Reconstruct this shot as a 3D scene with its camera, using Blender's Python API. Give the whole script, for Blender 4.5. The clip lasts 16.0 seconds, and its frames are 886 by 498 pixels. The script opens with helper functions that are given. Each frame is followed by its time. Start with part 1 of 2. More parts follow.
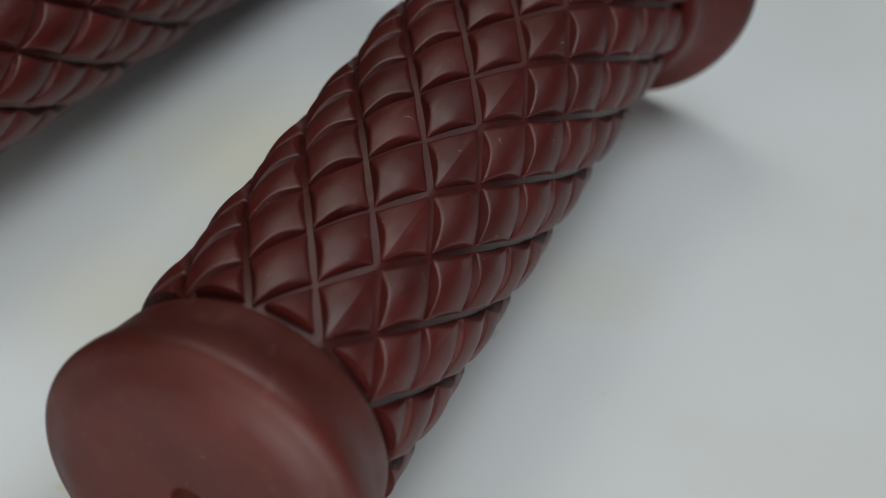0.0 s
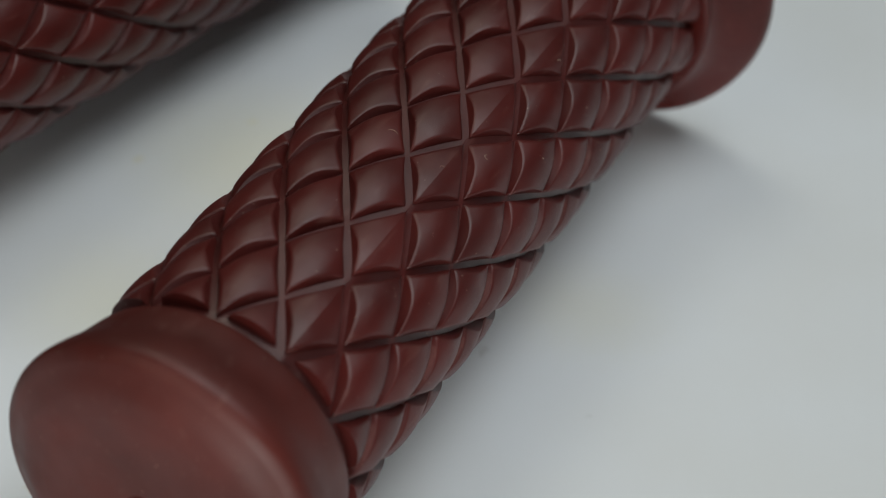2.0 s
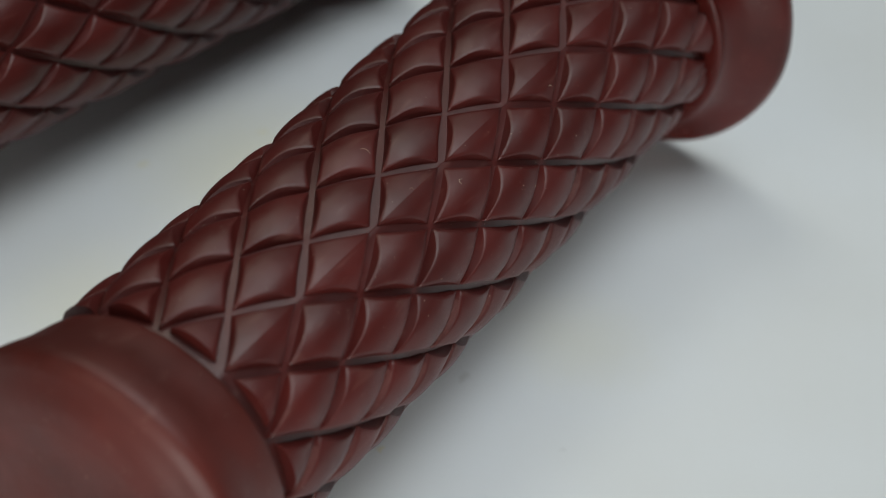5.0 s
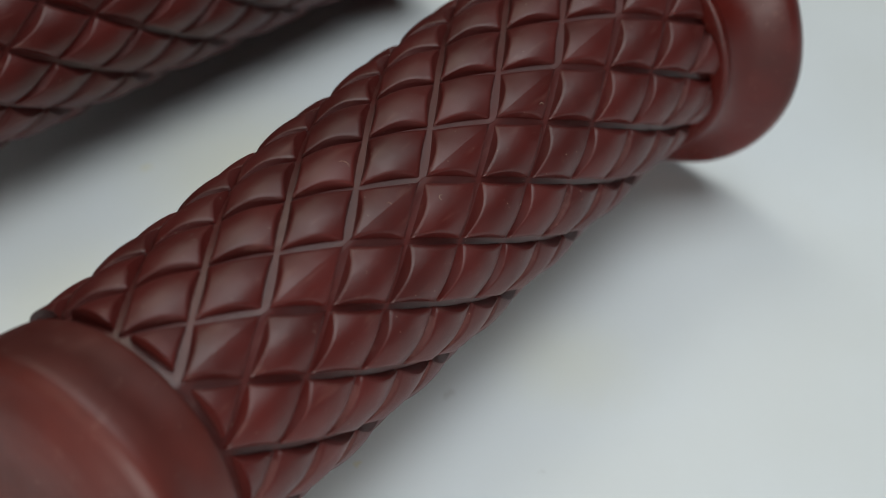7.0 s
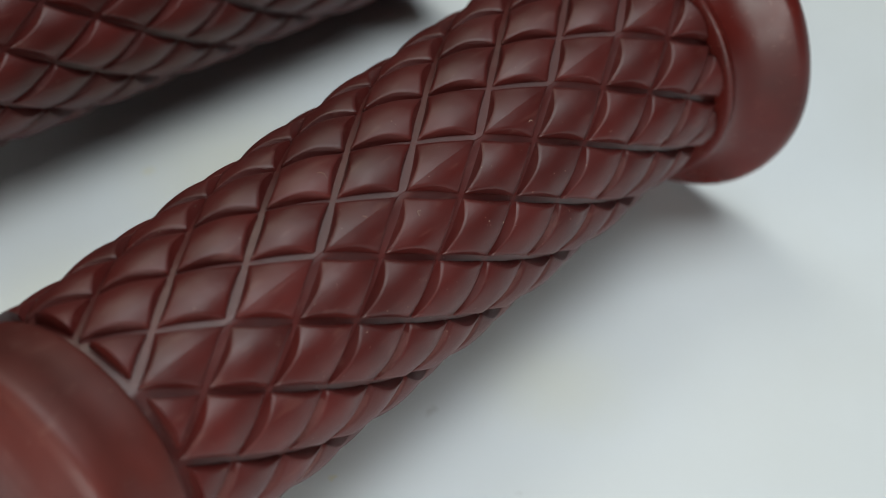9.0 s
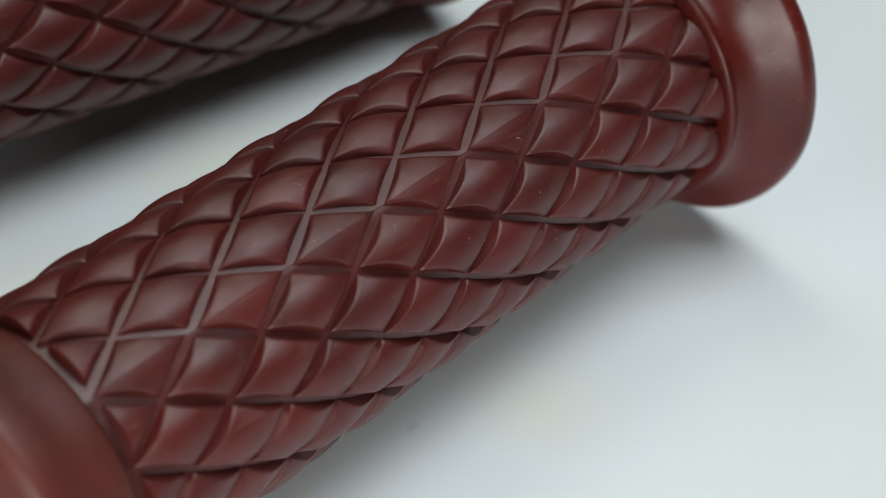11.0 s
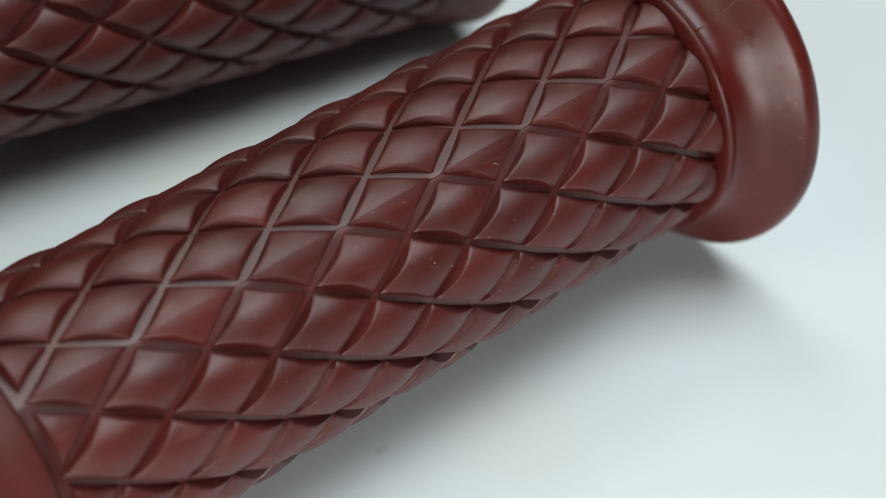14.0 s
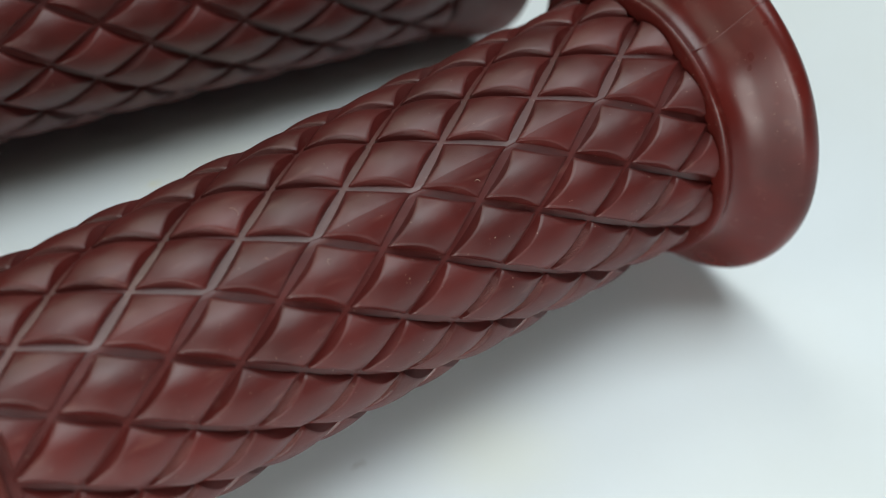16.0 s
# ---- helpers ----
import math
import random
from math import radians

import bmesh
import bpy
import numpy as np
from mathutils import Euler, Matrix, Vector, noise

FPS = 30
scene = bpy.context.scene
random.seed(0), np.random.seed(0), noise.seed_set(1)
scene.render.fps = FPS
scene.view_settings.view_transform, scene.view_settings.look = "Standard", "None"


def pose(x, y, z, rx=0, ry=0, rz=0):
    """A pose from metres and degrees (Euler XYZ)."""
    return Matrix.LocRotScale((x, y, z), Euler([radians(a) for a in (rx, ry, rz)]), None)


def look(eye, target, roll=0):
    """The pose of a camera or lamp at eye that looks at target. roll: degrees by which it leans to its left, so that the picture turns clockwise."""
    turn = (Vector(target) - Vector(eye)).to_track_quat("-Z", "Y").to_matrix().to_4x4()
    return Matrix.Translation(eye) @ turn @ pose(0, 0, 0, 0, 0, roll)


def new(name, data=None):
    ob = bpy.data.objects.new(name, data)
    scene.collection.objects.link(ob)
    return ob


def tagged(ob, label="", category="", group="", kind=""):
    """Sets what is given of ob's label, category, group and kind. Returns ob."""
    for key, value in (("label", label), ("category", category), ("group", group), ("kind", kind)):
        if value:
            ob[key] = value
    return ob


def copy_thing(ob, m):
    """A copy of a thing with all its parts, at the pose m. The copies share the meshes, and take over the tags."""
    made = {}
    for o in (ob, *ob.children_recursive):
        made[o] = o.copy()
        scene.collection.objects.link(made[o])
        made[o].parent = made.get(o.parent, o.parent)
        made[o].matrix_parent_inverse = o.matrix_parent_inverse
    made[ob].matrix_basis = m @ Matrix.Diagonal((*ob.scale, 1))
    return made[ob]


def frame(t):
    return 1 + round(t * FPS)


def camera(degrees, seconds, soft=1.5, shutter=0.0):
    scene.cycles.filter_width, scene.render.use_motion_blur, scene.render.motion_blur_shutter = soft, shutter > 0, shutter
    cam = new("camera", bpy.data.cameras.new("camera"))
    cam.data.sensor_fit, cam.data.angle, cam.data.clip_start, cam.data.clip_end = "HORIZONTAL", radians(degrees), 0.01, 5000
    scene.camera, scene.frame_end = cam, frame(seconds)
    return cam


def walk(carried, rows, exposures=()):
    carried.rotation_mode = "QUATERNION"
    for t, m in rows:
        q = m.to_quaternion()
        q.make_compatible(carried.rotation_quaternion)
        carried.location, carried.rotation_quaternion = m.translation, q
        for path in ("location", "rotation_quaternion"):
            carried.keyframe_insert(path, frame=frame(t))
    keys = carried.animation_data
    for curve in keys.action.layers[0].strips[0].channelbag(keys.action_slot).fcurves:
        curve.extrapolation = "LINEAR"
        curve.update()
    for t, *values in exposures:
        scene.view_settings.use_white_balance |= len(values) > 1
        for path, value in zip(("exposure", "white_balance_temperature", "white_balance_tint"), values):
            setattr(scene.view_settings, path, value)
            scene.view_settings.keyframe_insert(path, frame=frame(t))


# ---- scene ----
# A pair of moulded rubber handlebar grips, 125 mm long, on a white sheet; the sheet turns slowly under a still camera.
U = 0.015  # metres: the radius at the bottom of the grooves, the unit of the grip's own measures
cam = camera(23.56, 16.0, soft=1.1)
cam.data.dof.use_dof = True
cam.data.dof.focus_distance = 0.234
cam.data.dof.aperture_fstop = 22.0
CAMERA = pose(-0.15973, -0.11058, 0.17111, 51.274, -4.400, -53.268)
# the turning of the sheet with both grips on it: seconds, place, turn
TURN = [
    (0.0, 0.011798, 0.002990, 0.000065, -0.1272, 0.3514, 13.1398),
    (1.0, 0.010382, 0.002477, 0.000062, -0.1153, 0.3061, 11.5165),
    (2.0, 0.008939, 0.001991, 0.000053, -0.1033, 0.2617, 9.8851),
    (3.0, 0.007488, 0.001560, 0.000045, -0.0893, 0.2170, 8.2468),
    (4.0, 0.006014, 0.001162, 0.000046, -0.0737, 0.1728, 6.6035),
    (5.0, 0.004527, 0.000806, 0.000034, -0.0573, 0.1287, 4.9562),
    (6.0, 0.003020, 0.000491, 0.000016, -0.0399, 0.0859, 3.3057),
    (7.0, 0.001514, 0.000225, 0.000009, -0.0212, 0.0424, 1.6534),
    (8.0, 0.000000, 0.000000, 0.000000, 0.0000, -0.0000, 0.0000),
    (9.0, -0.001527, -0.000182, -0.000015, 0.0214, -0.0415, -1.6525),
    (10.0, -0.003058, -0.000313, -0.000032, 0.0437, -0.0831, -3.3030),
    (11.0, -0.004583, -0.000410, -0.000054, 0.0670, -0.1233, -4.9516),
    (12.0, -0.006108, -0.000460, -0.000070, 0.0918, -0.1629, -6.5952),
    (13.0, -0.007626, -0.000466, -0.000087, 0.1182, -0.2018, -8.2349),
    (14.0, -0.009151, -0.000427, -0.000110, 0.1455, -0.2394, -9.8667),
    (15.0, -0.010654, -0.000351, -0.000128, 0.1729, -0.2764, -11.4916),
    (16.0, -0.012153, -0.000231, -0.000152, 0.2011, -0.3122, -13.1086),
]
EXPOSURES = [(0.0, -0.27, 6500, 8), (8.0, 0.10, 6400, 6), (16.0, 0.48, 6250, 3)]


# ---- light ----
world = bpy.data.worlds.new("room")
scene.world = world
world.use_nodes = True
world.node_tree.nodes["Background"].inputs["Color"].default_value = (0.93, 0.97, 1.0, 1)
world.node_tree.nodes["Background"].inputs["Strength"].default_value = 0.004


def area_lamp(name, eye, target, size_x, size_y, watts, colour):
    data = bpy.data.lights.new(name, "AREA")
    data.shape, data.size, data.size_y, data.energy, data.color = "RECTANGLE", size_x, size_y, watts, colour
    ob = new(name, data)
    ob.matrix_world = look(eye, target)
    return ob


area_lamp("overhead_light", (0.2, -0.2, 0.95), (0.0, 0.0, 0), 0.60, 0.60, 5.5, (0.95, 0.98, 1.0))
# added fill behind the camera, low down; brightens the cap face and near flank
area_lamp("front_fill_light", (-0.315, -0.228, 0.087), (0, 0, 0.01), 0.21, 0.18, 0.92, (1.0, 0.965, 0.925))
# added warm fill from the left, for the sheet between the grips
area_lamp("left_fill_light", (-0.31, 0.05, 0.28), (0, 0, 0), 0.20, 0.20, 0.22, (1.0, 0.95, 0.82))
# added warm fill from beyond the grips, placed by matching brightness
area_lamp("back_fill_light", (0.2, 0.26, 0.55), (0, 0, 0), 0.24, 0.24, 0.62, (1.0, 0.955, 0.83))


# ---- materials ----
def material(name):
    m = bpy.data.materials.new(name)
    m.use_nodes = True
    n = m.node_tree
    return m, n.nodes, n.links, n.nodes["Principled BSDF"]


def rubber(name, base, rough, grain, gloss, size=8000, depth=0.00003, wavy=0.00004, waves=330):
    m, nodes, links, bsdf = material(name)
    co = nodes.new("ShaderNodeTexCoord")
    # each piece starts its own stretch of the pattern
    info = nodes.new("ShaderNodeObjectInfo")
    shift = nodes.new("ShaderNodeVectorMath")
    shift.operation = "ADD"
    links.new(co.outputs["Object"], shift.inputs[0])
    links.new(info.outputs["Random"], shift.inputs[1])
    broad = nodes.new("ShaderNodeTexNoise")
    broad.inputs["Scale"].default_value = 90
    broad.inputs["Detail"].default_value = 4
    links.new(shift.outputs[0], broad.inputs["Vector"])
    ramp = nodes.new("ShaderNodeValToRGB")
    ramp.color_ramp.elements[0].position, ramp.color_ramp.elements[1].position = 0.3, 0.75
    ramp.color_ramp.elements[0].color = (*[c * 0.74 for c in base], 1)
    ramp.color_ramp.elements[1].color = (*[c * 1.32 for c in base], 1)
    links.new(broad.outputs["Fac"], ramp.inputs["Fac"])
    # pale dust specks
    specks = nodes.new("ShaderNodeTexVoronoi")
    specks.inputs["Scale"].default_value = 1500
    links.new(shift.outputs[0], specks.inputs["Vector"])
    near = nodes.new("ShaderNodeMath")
    near.operation, near.inputs[1].default_value = "LESS_THAN", 0.085
    links.new(specks.outputs["Distance"], near.inputs[0])
    pick = nodes.new("ShaderNodeSeparateColor")
    links.new(specks.outputs["Color"], pick.inputs["Color"])
    few = nodes.new("ShaderNodeMath")
    few.operation, few.inputs[1].default_value = "GREATER_THAN", 0.86
    links.new(pick.outputs["Red"], few.inputs[0])
    both = nodes.new("ShaderNodeMath")
    both.operation = "MULTIPLY"
    links.new(near.outputs[0], both.inputs[0])
    links.new(few.outputs[0], both.inputs[1])
    faint = nodes.new("ShaderNodeMath")
    faint.operation, faint.inputs[1].default_value = "MULTIPLY", 0.8
    links.new(both.outputs[0], faint.inputs[0])
    mix = nodes.new("ShaderNodeMix")
    mix.data_type = "RGBA"
    links.new(faint.outputs[0], mix.inputs["Factor"])
    links.new(ramp.outputs["Color"], mix.inputs["A"])
    mix.inputs["B"].default_value = (0.40, 0.29, 0.23, 1)
    # roughness varies in patches
    patch = nodes.new("ShaderNodeTexNoise")
    patch.inputs["Scale"].default_value = 240
    links.new(shift.outputs[0], patch.inputs["Vector"])
    span = nodes.new("ShaderNodeMapRange")
    span.inputs["To Min"].default_value, span.inputs["To Max"].default_value = rough - 0.15, rough + 0.14
    links.new(patch.outputs["Fac"], span.inputs["Value"])
    links.new(span.outputs["Result"], bsdf.inputs["Roughness"])
    fine = nodes.new("ShaderNodeTexNoise")
    fine.inputs["Scale"].default_value = size
    fine.inputs["Detail"].default_value = 3
    links.new(shift.outputs[0], fine.inputs["Vector"])
    bump = nodes.new("ShaderNodeBump")
    bump.inputs["Strength"].default_value = grain
    bump.inputs["Distance"].default_value = depth
    links.new(fine.outputs["Fac"], bump.inputs["Height"])
    # the moulded skin is never quite even
    swells = nodes.new("ShaderNodeTexNoise")
    swells.inputs["Scale"].default_value = waves
    swells.inputs["Detail"].default_value = 1
    links.new(shift.outputs[0], swells.inputs["Vector"])
    uneven = nodes.new("ShaderNodeBump")
    uneven.inputs["Strength"].default_value = 1.0
    uneven.inputs["Distance"].default_value = wavy
    links.new(swells.outputs["Fac"], uneven.inputs["Height"])
    links.new(uneven.outputs["Normal"], bump.inputs["Normal"])
    # hairline scuffs
    stretch = nodes.new("ShaderNodeMapping")
    stretch.inputs["Scale"].default_value = (160, 900, 900)
    stretch.inputs["Rotation"].default_value = (0.5, 0.3, 0.7)
    links.new(shift.outputs[0], stretch.inputs["Vector"])
    hairs = nodes.new("ShaderNodeTexNoise")
    hairs.inputs["Scale"].default_value = 1.0
    hairs.inputs["Detail"].default_value = 2
    links.new(stretch.outputs["Vector"], hairs.inputs["Vector"])
    scuff = nodes.new("ShaderNodeMapRange")
    scuff.inputs["From Min"].default_value, scuff.inputs["From Max"].default_value = 0.63, 0.75
    scuff.inputs["To Max"].default_value = 0.11
    links.new(hairs.outputs["Fac"], scuff.inputs["Value"])
    worn = nodes.new("ShaderNodeMix")
    worn.data_type = "RGBA"
    links.new(scuff.outputs["Result"], worn.inputs["Factor"])
    links.new(mix.outputs["Result"], worn.inputs["A"])
    worn.inputs["B"].default_value = (0.30, 0.16, 0.13, 1)
    links.new(worn.outputs["Result"], bsdf.inputs["Base Color"])
    links.new(bump.outputs["Normal"], bsdf.inputs["Normal"])
    bsdf.inputs["Specular IOR Level"].default_value = gloss
    return m


RUBBER = rubber("oxblood_rubber", (0.070, 0.0080, 0.0064), 0.44, 1.0, 0.54)
RUBBER_FLOOR = rubber("oxblood_rubber_groove", (0.066, 0.0095, 0.008), 0.42, 0.6, 0.66)
RUBBER_TORN = rubber("oxblood_rubber_crumbly", (0.10, 0.022, 0.018), 0.5, 1.0, 0.50, 5200, 0.00022)
RUBBER_FLANGE = rubber("oxblood_rubber_shiny", (0.074, 0.0088, 0.0068), 0.33, 0.45, 0.38, 6500, 0.00003, 0.0012, 75)
RUBBER_SKIN = rubber("oxblood_rubber_smooth", (0.080, 0.0118, 0.0082), 0.50, 0.5, 0.46, 6500, 0.00003, 0.00022, 95)


def sheet_material():
    m, nodes, links, bsdf = material("white_sheet")
    co = nodes.new("ShaderNodeTexCoord")
    broad = nodes.new("ShaderNodeTexNoise")
    broad.inputs["Scale"].default_value = 20
    broad.inputs["Detail"].default_value = 5
    links.new(co.outputs["Object"], broad.inputs["Vector"])
    ramp = nodes.new("ShaderNodeValToRGB")
    ramp.color_ramp.elements[0].position, ramp.color_ramp.elements[1].position = 0.35, 0.7
    ramp.color_ramp.elements[0].color = (0.700, 0.735, 0.745, 1)
    ramp.color_ramp.elements[1].color = (0.735, 0.785, 0.825, 1)
    links.new(broad.outputs["Fac"], ramp.inputs["Fac"])
    # faint stains and smudges where they lie on the sheet, and painted warm light: place, radius, strength, colour
    wobble = nodes.new("ShaderNodeTexNoise")
    wobble.inputs["Scale"].default_value = 420
    links.new(co.outputs["Object"], wobble.inputs["Vector"])
    ragged = nodes.new("ShaderNodeVectorMath")
    ragged.operation = "MULTIPLY_ADD"
    ragged.inputs[1].default_value = (0.003, 0.003, 0.0)
    links.new(wobble.outputs["Color"], ragged.inputs[0])
    links.new(co.outputs["Object"], ragged.inputs[2])
    stained_and_lit = ramp.outputs["Color"]
    yellow, grey, warm_glow = (0.70, 0.66, 0.42, 1), (0.42, 0.43, 0.42, 1), (0.735, 0.745, 0.64, 1)
    for x, y, radius, strength, colour in (
        (0.0224, 0.0380, 0.0011, 0.55, yellow), (0.0069, 0.0465, 0.0013, 0.40, yellow), (-0.0515, 0.0226, 0.0011, 0.55, yellow),
        (-0.0201, -0.0089, 0.0008, 0.55, yellow), (-0.0040, -0.0104, 0.0011, 0.35, grey), (-0.0078, -0.0261, 0.0008, 0.15, grey),
        # wide tints: warm light between and beside the grips, painted into the sheet
        (0.0150, 0.0330, 0.0240, 0.85, warm_glow), (-0.0200, 0.0320, 0.0180, 0.65, warm_glow), (0.0100, -0.0180, 0.0140, 0.5, warm_glow),
    ):
        away = nodes.new("ShaderNodeVectorMath")
        away.operation = "DISTANCE"
        away.inputs[1].default_value = (x + 0.0015, y + 0.0015, 0)
        links.new(ragged.outputs[0], away.inputs[0])
        soft = nodes.new("ShaderNodeMapRange")
        soft.interpolation_type = "SMOOTHSTEP"
        soft.inputs["From Min"].default_value, soft.inputs["From Max"].default_value = 0.0, radius
        soft.inputs["To Min"].default_value, soft.inputs["To Max"].default_value = strength, 0.0
        links.new(away.outputs["Value"], soft.inputs["Value"])
        mix = nodes.new("ShaderNodeMix")
        mix.data_type = "RGBA"
        links.new(soft.outputs["Result"], mix.inputs["Factor"])
        links.new(stained_and_lit, mix.inputs["A"])
        mix.inputs["B"].default_value = colour
        stained_and_lit = mix.outputs["Result"]
    links.new(mix.outputs["Result"], bsdf.inputs["Base Color"])
    bsdf.inputs["Roughness"].default_value = 0.55
    fine = nodes.new("ShaderNodeTexNoise")
    fine.inputs["Scale"].default_value = 900
    links.new(co.outputs["Object"], fine.inputs["Vector"])
    bump = nodes.new("ShaderNodeBump")
    bump.inputs["Strength"].default_value = 0.25
    bump.inputs["Distance"].default_value = 0.00004
    links.new(fine.outputs["Fac"], bump.inputs["Height"])
    links.new(bump.outputs["Normal"], bsdf.inputs["Normal"])
    return m


SHEET = sheet_material()


def lint_material():
    m, nodes, links, bsdf = material("pale_lint")
    info = nodes.new("ShaderNodeObjectInfo")
    ramp = nodes.new("ShaderNodeValToRGB")
    ramp.color_ramp.elements[0].color = (0.24, 0.12, 0.09, 1)
    ramp.color_ramp.elements[1].color = (0.42, 0.33, 0.26, 1)
    links.new(info.outputs["Random"], ramp.inputs["Fac"])
    links.new(ramp.outputs["Color"], bsdf.inputs["Base Color"])
    bsdf.inputs["Roughness"].default_value = 0.8
    return m


LINT = lint_material()


# ---- building helpers ----
def mesh_from(name, verts, faces, mat, smooth=True):
    me = bpy.data.meshes.new(name)
    me.from_pydata(verts, [], faces)
    me.validate()
    bm = bmesh.new()
    bm.from_mesh(me)
    bmesh.ops.remove_doubles(bm, verts=bm.verts, dist=1e-7)
    bmesh.ops.recalc_face_normals(bm, faces=bm.faces)
    bm.to_mesh(me)
    bm.free()
    me.materials.append(mat)
    for f in me.polygons:
        f.use_smooth = smooth
    return me


def part(name, me, parent, label=""):
    ob = new(name, me)
    ob.parent = parent
    return tagged(ob, label)


def rounded(profile, rounds=2):
    """The profile with its corners cut, so that it turns softly; the ends stay."""
    for _ in range(rounds):
        out = [profile[0]]
        for (x0, r0), (x1, r1) in zip(profile, profile[1:]):
            out += [(x0 * 0.75 + x1 * 0.25, r0 * 0.75 + r1 * 0.25), (x0 * 0.25 + x1 * 0.75, r0 * 0.25 + r1 * 0.75)]
        profile = out + [profile[-1]]
    return profile


def lathe(name, profile, mat, steps=128, swell=lambda a: 0.0):
    """Turns a profile of (x, radius), in grip units, round the x axis; swell adds to the radius by the angle."""
    verts, faces = [], []
    for x, r in profile:
        for k in range(steps):
            a = 2 * math.pi * k / steps
            q = r + swell(a)
            verts.append((x * U, -q * math.sin(a) * U, q * math.cos(a) * U))
    for i in range(len(profile) - 1):
        for k in range(steps):
            j = (k + 1) % steps
            faces.append((i * steps + k, i * steps + j, (i + 1) * steps + j, (i + 1) * steps + k))
    return mesh_from(name, verts, faces, mat)


def seam(profile, angle):
    """A hair-thin raised line along a turned profile, where the halves of the mould met."""
    verts, faces = [], []
    for i, (x, r) in enumerate(profile):
        wander = 0.006 * math.sin(9 * x)
        for side, lift in ((-0.006, -0.002), (0, 0.007), (0.006, -0.002)):
            a = angle + wander + side / r
            verts.append((x * U, -(r + lift) * math.sin(a) * U, (r + lift) * math.cos(a) * U))
        if i:
            k = 3 * i
            faces += [(k - 3, k - 2, k + 1, k), (k - 2, k - 1, k + 2, k + 1)]
    return mesh_from("mould_seam", verts, faces, RUBBER)


# ---- the grip ----
ROUND = 12  # diamonds round the grip
STEP_X = 0.4497  # half a diamond along the axis
STEP_A = math.pi / ROUND  # half a diamond round it
HEIGHT = 0.096  # of the pads over the groove floor
LOW, HIGH = 0.07, 6.235  # where the pads meet the end cap and the flange


def pad_mesh(name, crease=False, lowest=-9.0, highest=9.0, torn=False):
    """One raised diamond pad, its middle at x = 0 on top of the grip; lowest and highest trim it where it meets an end."""
    cells = 12
    foot, top = 0.908, 0.765
    verts, faces = [], []

    def place(a, b, inset, r):
        # the sloping sides run out to nothing at the corners
        scale = foot - (foot - inset) * (1 - (a * b) ** 2)
        s, q = (a + b) / 2 * scale, (a - b) / 2 * scale
        x = s * STEP_X
        ang = q * STEP_A
        return (x * U, -r * math.sin(ang) * U, r * math.cos(ang) * U)

    def rise(a, b):
        h = HEIGHT * (1 - 0.28 * (a * b) ** 2 - 0.54 * (a * a + b * b) / 2)
        if crease:
            h = HEIGHT * (1.03 - 0.34 * abs(a - b) / 2 - 0.36 * (a * b) ** 2 - 0.30 * (a * a + b * b) / 2)
        return 1 + h

    n = cells + 1
    ticks = [math.sin(math.pi / 2 * (2 * i / cells - 1)) * 0.35 + (2 * i / cells - 1) * 0.65 for i in range(n)]
    for a in ticks:
        for b in ticks:
            verts.append(place(a, b, top, rise(a, b)))
    for i in range(cells):
        for j in range(cells):
            p, q, r, s = i * n + j, (i + 1) * n + j, (i + 1) * n + j + 1, i * n + j + 1
            faces += [(p, q, r), (p, r, s)] if crease and i == j else [(p, q, r, s)]
    ring = [(i, 0) for i in range(cells)] + [(cells, j) for j in range(cells)] + [(i, cells) for i in range(cells, 0, -1)] + [(0, j) for j in range(cells, 0, -1)]
    rim = [i * n + j for i, j in ring]
    levels = [(0.772, 0.94), (0.783, 0.82), (0.846, 0.30), (foot, -0.28)]
    before = rim
    for inset, k in levels:
        start = len(verts)
        for i, j in ring:
            a, b = ticks[i], ticks[j]
            verts.append(place(a, b, inset, 1 + (rise(a, b) - 1) * k))
        now = list(range(start, start + len(ring)))
        for m in range(len(ring)):
            w = (m + 1) % len(ring)
            faces.append((before[m], before[w], now[w], now[m]))
        before = now
    me = mesh_from(name, verts, faces, RUBBER)
    for cut, way in ((lowest, -1), (highest, 1)):
        if abs(cut) > 1:
            continue
        # cut off square, with a face that closes the cut
        bm = bmesh.new()
        bm.from_mesh(me)
        made = bmesh.ops.bisect_plane(bm, geom=bm.verts[:] + bm.edges[:] + bm.faces[:], dist=1e-7, plane_co=(cut * U, 0, 0), plane_no=(way, 0, 0), clear_outer=True)
        edges = [g for g in made["geom_cut"] if isinstance(g, bmesh.types.BMEdge)]
        down = bmesh.ops.extrude_edge_only(bm, edges=edges)
        for v in down["geom"]:
            if isinstance(v, bmesh.types.BMVert):
                k = 0.96 * U / math.hypot(v.co.y, v.co.z)
                v.co.y, v.co.z = v.co.y * k, v.co.z * k
        for e in edges:
            e.smooth = False
        bm.to_mesh(me)
        bm.free()
    if torn:
        # the side that faces the end cap came rough out of the mould
        me.materials.append(RUBBER_TORN)
        for f in me.polygons:
            c = f.center
            s, q = c.x / U / STEP_X, math.atan2(-c.y, c.z) / STEP_A
            if s + q < -0.795 and abs(s - q) < 0.6:
                f.material_index = 1
    if crease:
        for e in me.edges:
            ends = [me.vertices[k].co for k in e.vertices]
            e.use_edge_sharp = all(abs(c.y) < 1e-7 and c.z > 1.015 * U for c in ends)
    return me


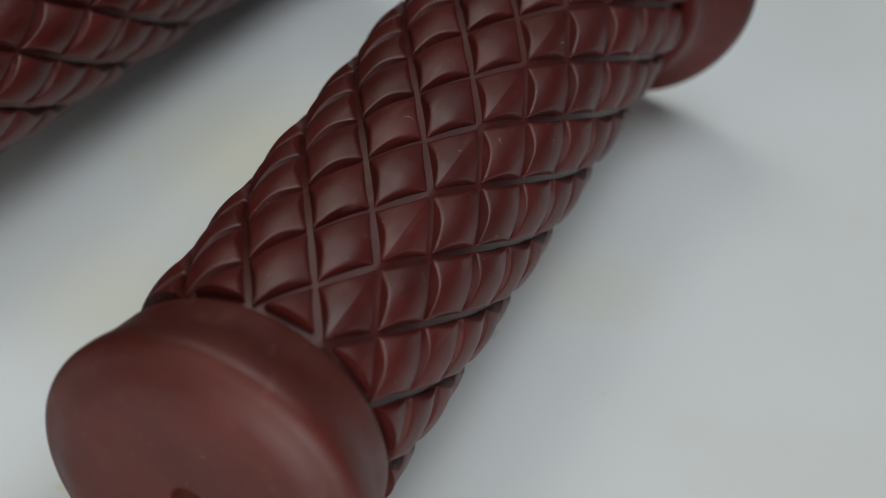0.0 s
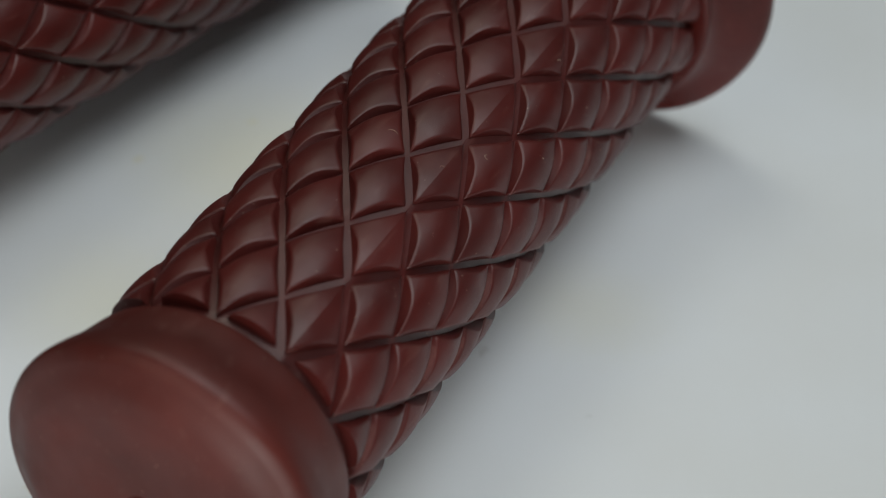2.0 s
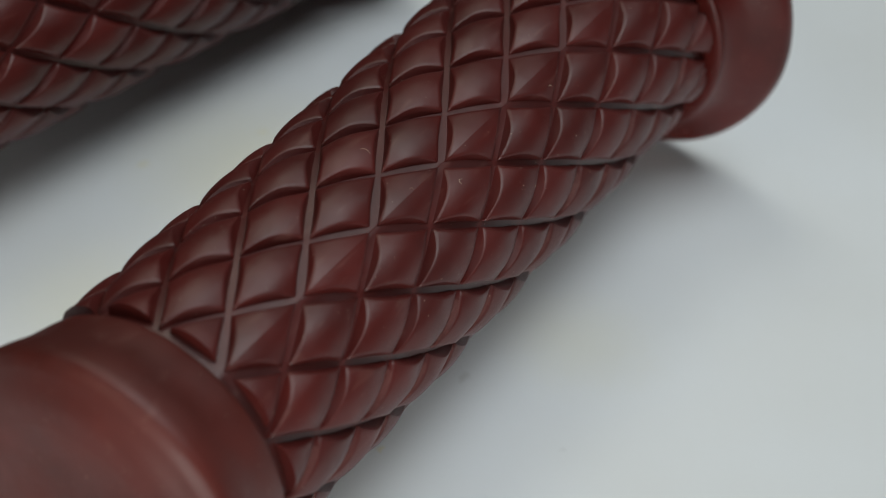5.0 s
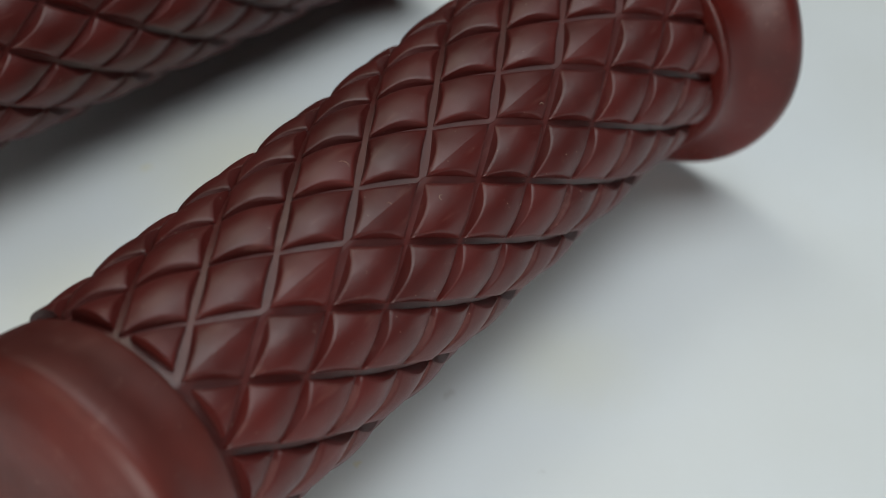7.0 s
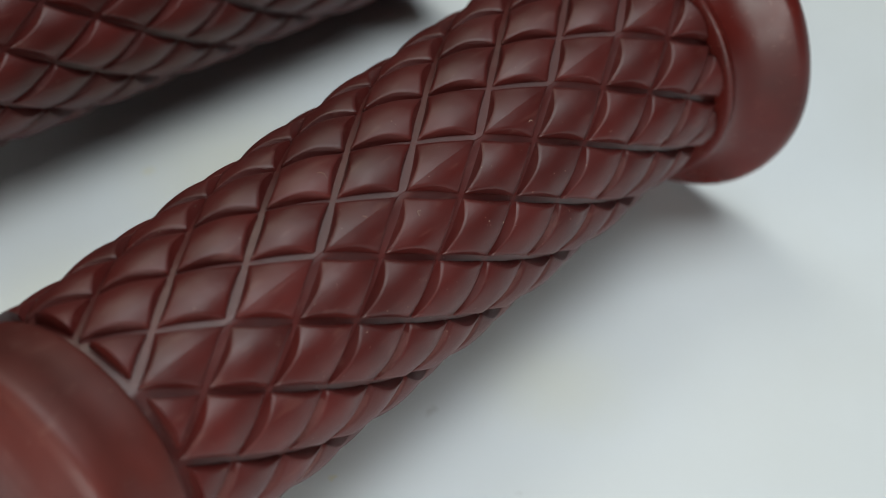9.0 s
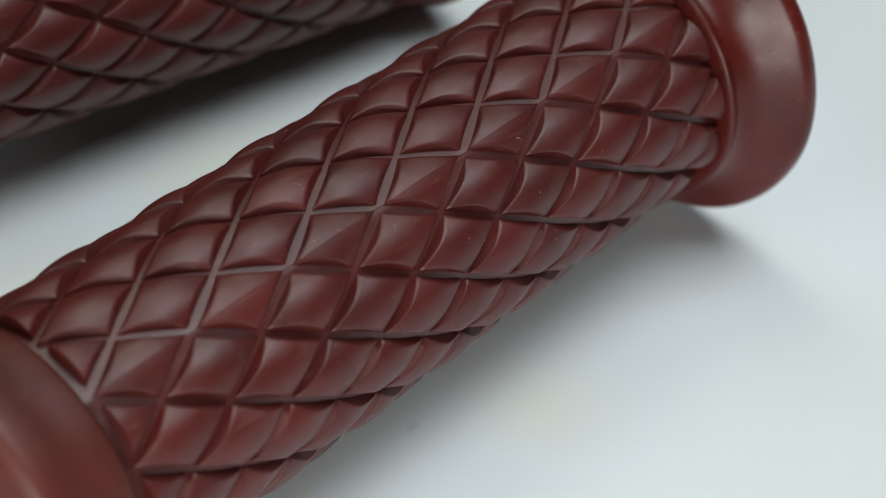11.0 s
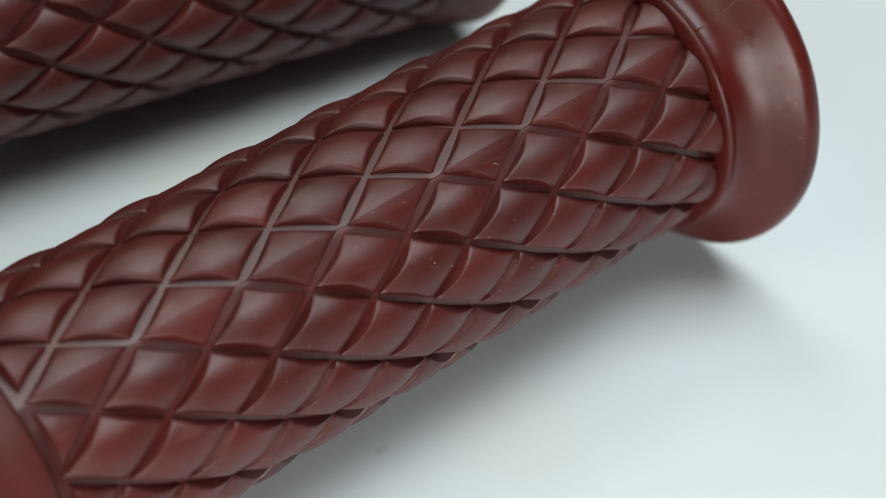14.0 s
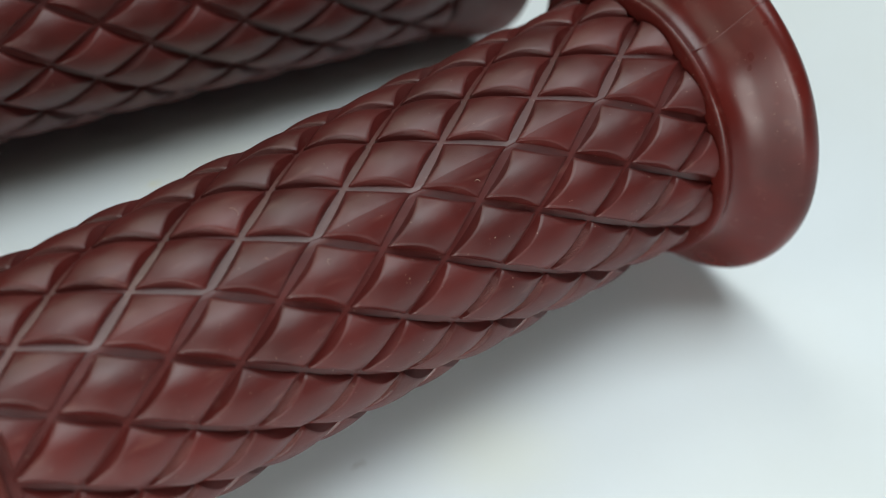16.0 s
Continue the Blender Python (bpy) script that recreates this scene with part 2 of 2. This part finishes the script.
def handlebar_grip(m):
    grip = new("handlebar_grip")
    grip.empty_display_size = 0.01
    core = [(-0.3, 0.6), (-0.3, 0.99)] + [(x * 0.25, 0.99) for x in range(0, 25)] + [(6.4, 0.99), (6.4, 0.6)]
    def ridge(a):
        # the two mould halves meet in a low ridge along the grip
        off = abs((a - 2 * STEP_A + math.pi / 2) % math.pi - math.pi / 2)
        return 0.041 * math.exp(-off / 0.15)

    floor_of_grooves = part("core", lathe("core", core, RUBBER_FLOOR, 192, ridge), grip, "matte groove floor between the diamonds")
    for side in (2 * STEP_A, 2 * STEP_A + math.pi):
        part("mould_seam", seam([(0.1 * k, 1.0305) for k in range(1, 63)], side), floor_of_grooves)
    cap = rounded([(0.02, 0.9), (-0.02, 1.06), (-0.12, 1.09), (-0.34, 1.13), (-0.52, 1.195), (-0.67, 1.225), (-0.75, 1.165), (-0.79, 1.085), (-0.835, 1.01), (-0.87, 0.93), (-0.89, 0.79)], 3) + \
        [(-0.89, 0.5), (-0.89, 0.16), (-0.885, 0.135), (-0.87, 0.125), (-0.5, 0.12), (-0.5, 0.0)]
    part("end_cap", lathe("end_cap", cap, RUBBER_SKIN), grip, "rounded rubber end cap with a small hole")
    lip = rounded([(6.45, 0.93), (6.26, 0.94), (6.25, 1.10), (6.26, 1.15), (6.29, 1.16), (6.325, 1.14), (6.37, 1.12), (6.47, 1.15), (6.57, 1.235), (6.65, 1.345), (6.72, 1.445), (6.79, 1.535), (6.90, 1.54), (6.99, 1.46), (7.01, 1.3), (7.01, 0.75), (6.6, 0.72)], 3)
    flange = part("flange", lathe("flange", lip, RUBBER_FLANGE, 160, lambda a: 0.006 * math.sin(3 * a + 1) + 0.003 * math.sin(8 * a)), grip, "flared rubber flange with a raised lip")
    part("mould_seam", seam([q for q in lip if q[1] > 1.14 and q[0] < 7.0], 2 * STEP_A), flange)
    whole, creased = pad_mesh("pad"), pad_mesh("pad_creased", True)
    crumbly = pad_mesh("pad_crumbly", torn=True)
    low = pad_mesh("pad_low", lowest=LOW)
    high = pad_mesh("pad_high", highest=HIGH - 14 * STEP_X)
    low_c, high_c = pad_mesh("pad_low_creased", True, lowest=LOW), pad_mesh("pad_high_creased", True, highest=HIGH - 14 * STEP_X)
    for s in range(0, 15):
        for r in range(2 * ROUND):
            if (s + r) % 2 == 0:
                continue
            on_seam = r in (2, 2 + ROUND)
            me = low if s == 0 else high if s == 14 else whole
            if me is whole and r in (6, 7, 8) and (3 * s + r) % 7 < 6:
                me = crumbly
            if on_seam:
                me = low_c if s == 0 else high_c if s == 14 else creased
            ob = part("pad", me, grip)
            ob.matrix_basis = pose(s * STEP_X * U, 0, 0, math.degrees(r * STEP_A))
    grip.matrix_basis = m
    return tagged(grip, "oxblood red rubber handlebar grip with raised diamond pads on white", "handlebar grip", "pair of handlebar grips")


# ---- the place ----
def slab(name, half, top, thick, corner, mat):
    """A flat plate with rounded corners."""
    rim = []
    for k in range(4):
        cx, cy = ((1, 1), (-1, 1), (-1, -1), (1, -1))[k]
        for i in range(9):
            a = math.pi / 2 * (k + i / 8)
            rim.append((cx * (half - corner) + corner * math.cos(a), cy * (half - corner) + corner * math.sin(a)))
    n = len(rim)
    verts = [(x, y, top) for x, y in rim] + [(x, y, top - thick) for x, y in rim]
    faces = [tuple(range(n)), tuple(range(2 * n - 1, n - 1, -1))] + [(i, i + n, (i + 1) % n + n, (i + 1) % n) for i in range(n)]
    return mesh_from(name, verts, faces, mat, smooth=False)


table = tagged(new("ground", slab("ground", 2.5, -0.016, 0.03, 0.02, SHEET)), "plain white table top", "table top", kind="structure")
white_sheet = tagged(new("backdrop_sheet", slab("backdrop_sheet", 0.42, 0.0, 0.003, 0.03, SHEET)), "smooth white backdrop sheet with faint yellowish stains", "backdrop sheet")
near_grip = handlebar_grip(pose(-3.3 * U, 0, 1.2527 * U, -0.69, -2.3, 0))
FAR_START = -3.556
far_pose = pose((0.1982 - 0.9901 * FAR_START) * U, (4.2217 + 0.1343 * FAR_START) * U, 1.2527 * U, -11.4, -2.3, 172.28)
far_grip = copy_thing(near_grip, far_pose)


# ---- dust on the pads ----
def pad_radius(x, angle):
    """The radius of the patterned skin at x along the grip and angle round it, in grip units."""
    s, q = x / STEP_X, angle / STEP_A
    for i in range(math.floor(s) - 1, math.floor(s) + 3):
        for j in range(math.floor(q) - 1, math.floor(q) + 3):
            a, b = (s - i + q - j) / 0.775, (s - i - q + j) / 0.775
            if (i + j) % 2 and abs(a) <= 1 and abs(b) <= 1:
                return 1 + HEIGHT * (1 - 0.28 * (a * b) ** 2 - 0.54 * (a * a + b * b) / 2)
    return 1.0


def on_skin(x, angle, lift):
    r = pad_radius(x, angle) + lift
    return Vector((x * U, -r * math.sin(angle) * U, r * math.cos(angle) * U))


def crumb(place, size):
    bm = bmesh.new()
    bmesh.ops.create_icosphere(bm, subdivisions=1, radius=size)
    for v in bm.verts:
        v.co *= rng.uniform(0.7, 1.25)
    me = bpy.data.meshes.new("dust_crumb")
    bm.to_mesh(me)
    bm.free()
    me.materials.append(LINT)
    ob = part("dust_crumb", me, near_grip, "pale crumb of dust")
    ob.matrix_basis = Matrix.Translation(place)


def fibre(x, degrees, length, heading, bend):
    """A fine bent hair of lint lying on the skin."""
    verts, faces = [], []
    steps, thick = 8, 0.0022
    for i in range(steps + 1):
        k = i / steps - 0.5
        turn = math.radians(heading + bend * k)
        along, across = math.cos(turn) * k * length, math.sin(turn) * k * length
        taper = thick * (1.1 - abs(k))
        for side, lift in ((-1, 0.0), (0, 1.8), (1, 0.0)):
            verts.append(on_skin(x + along - math.sin(turn) * side * taper, math.radians(degrees) + across + math.cos(turn) * side * taper, lift * taper + 0.001))
        if i:
            c = 3 * i
            faces += [(c - 3, c - 2, c + 1, c), (c - 2, c - 1, c + 2, c + 1), (c - 3, c, c + 2, c - 1)]
    part("lint_fibre", mesh_from("lint_fibre", verts, faces, LINT), near_grip, "fine pale hair of lint")


rng = random.Random(5)
for x, degrees, length, heading, bend in ((2.33, 5.2, 0.085, 70, 60), (2.676, 39.2, 0.06, -30, 90), (2.273, 28.8, 0.05, 40, 80), (4.066, 37.2, 0.05, 20, 50)):
    fibre(x, degrees, length, heading, bend)
for x, degrees, size in ((3.207, 59.0, 0.00007), (4.089, 84.0, 0.00008), (3.994, 60.1, 0.00007), (3.356, 63.9, 0.00008), (3.19, 57.0, 0.00005),
                         (4.11, 81.0, 0.00009), (2.146, 38.5, 0.00007), (2.033, 62.9, 0.00006), (0.63, 6.4, 0.00012), (3.287, 1.4, 0.00005), (5.805, 16.6, 0.00008)):
    crumb(on_skin(x, math.radians(degrees), 0.25 * size / U), size)
for _ in range(80):
    # the most lies along the side of the grip that faced the hand
    crumb(on_skin(rng.uniform(1.2, 5.6), math.radians(rng.gauss(58, 16)), 0.0004), rng.uniform(0.00002, 0.00005))
for y, z, size in ((0.0, 0.20, 0.00009), (-0.12, 0.50, 0.00010), (0.02, 0.62, 0.00005), (-0.30, 0.28, 0.00005)):
    crumb(Vector((-0.891, y, z)) * U, size)


def motions():
    walk(cam, [(0.0, CAMERA), (16.0, CAMERA)], EXPOSURES)
    for thing in (near_grip, far_grip, white_sheet):
        rest = thing.matrix_basis.copy()
        walk(thing, [(t, pose(*row) @ rest) for t, *row in TURN])


motions()
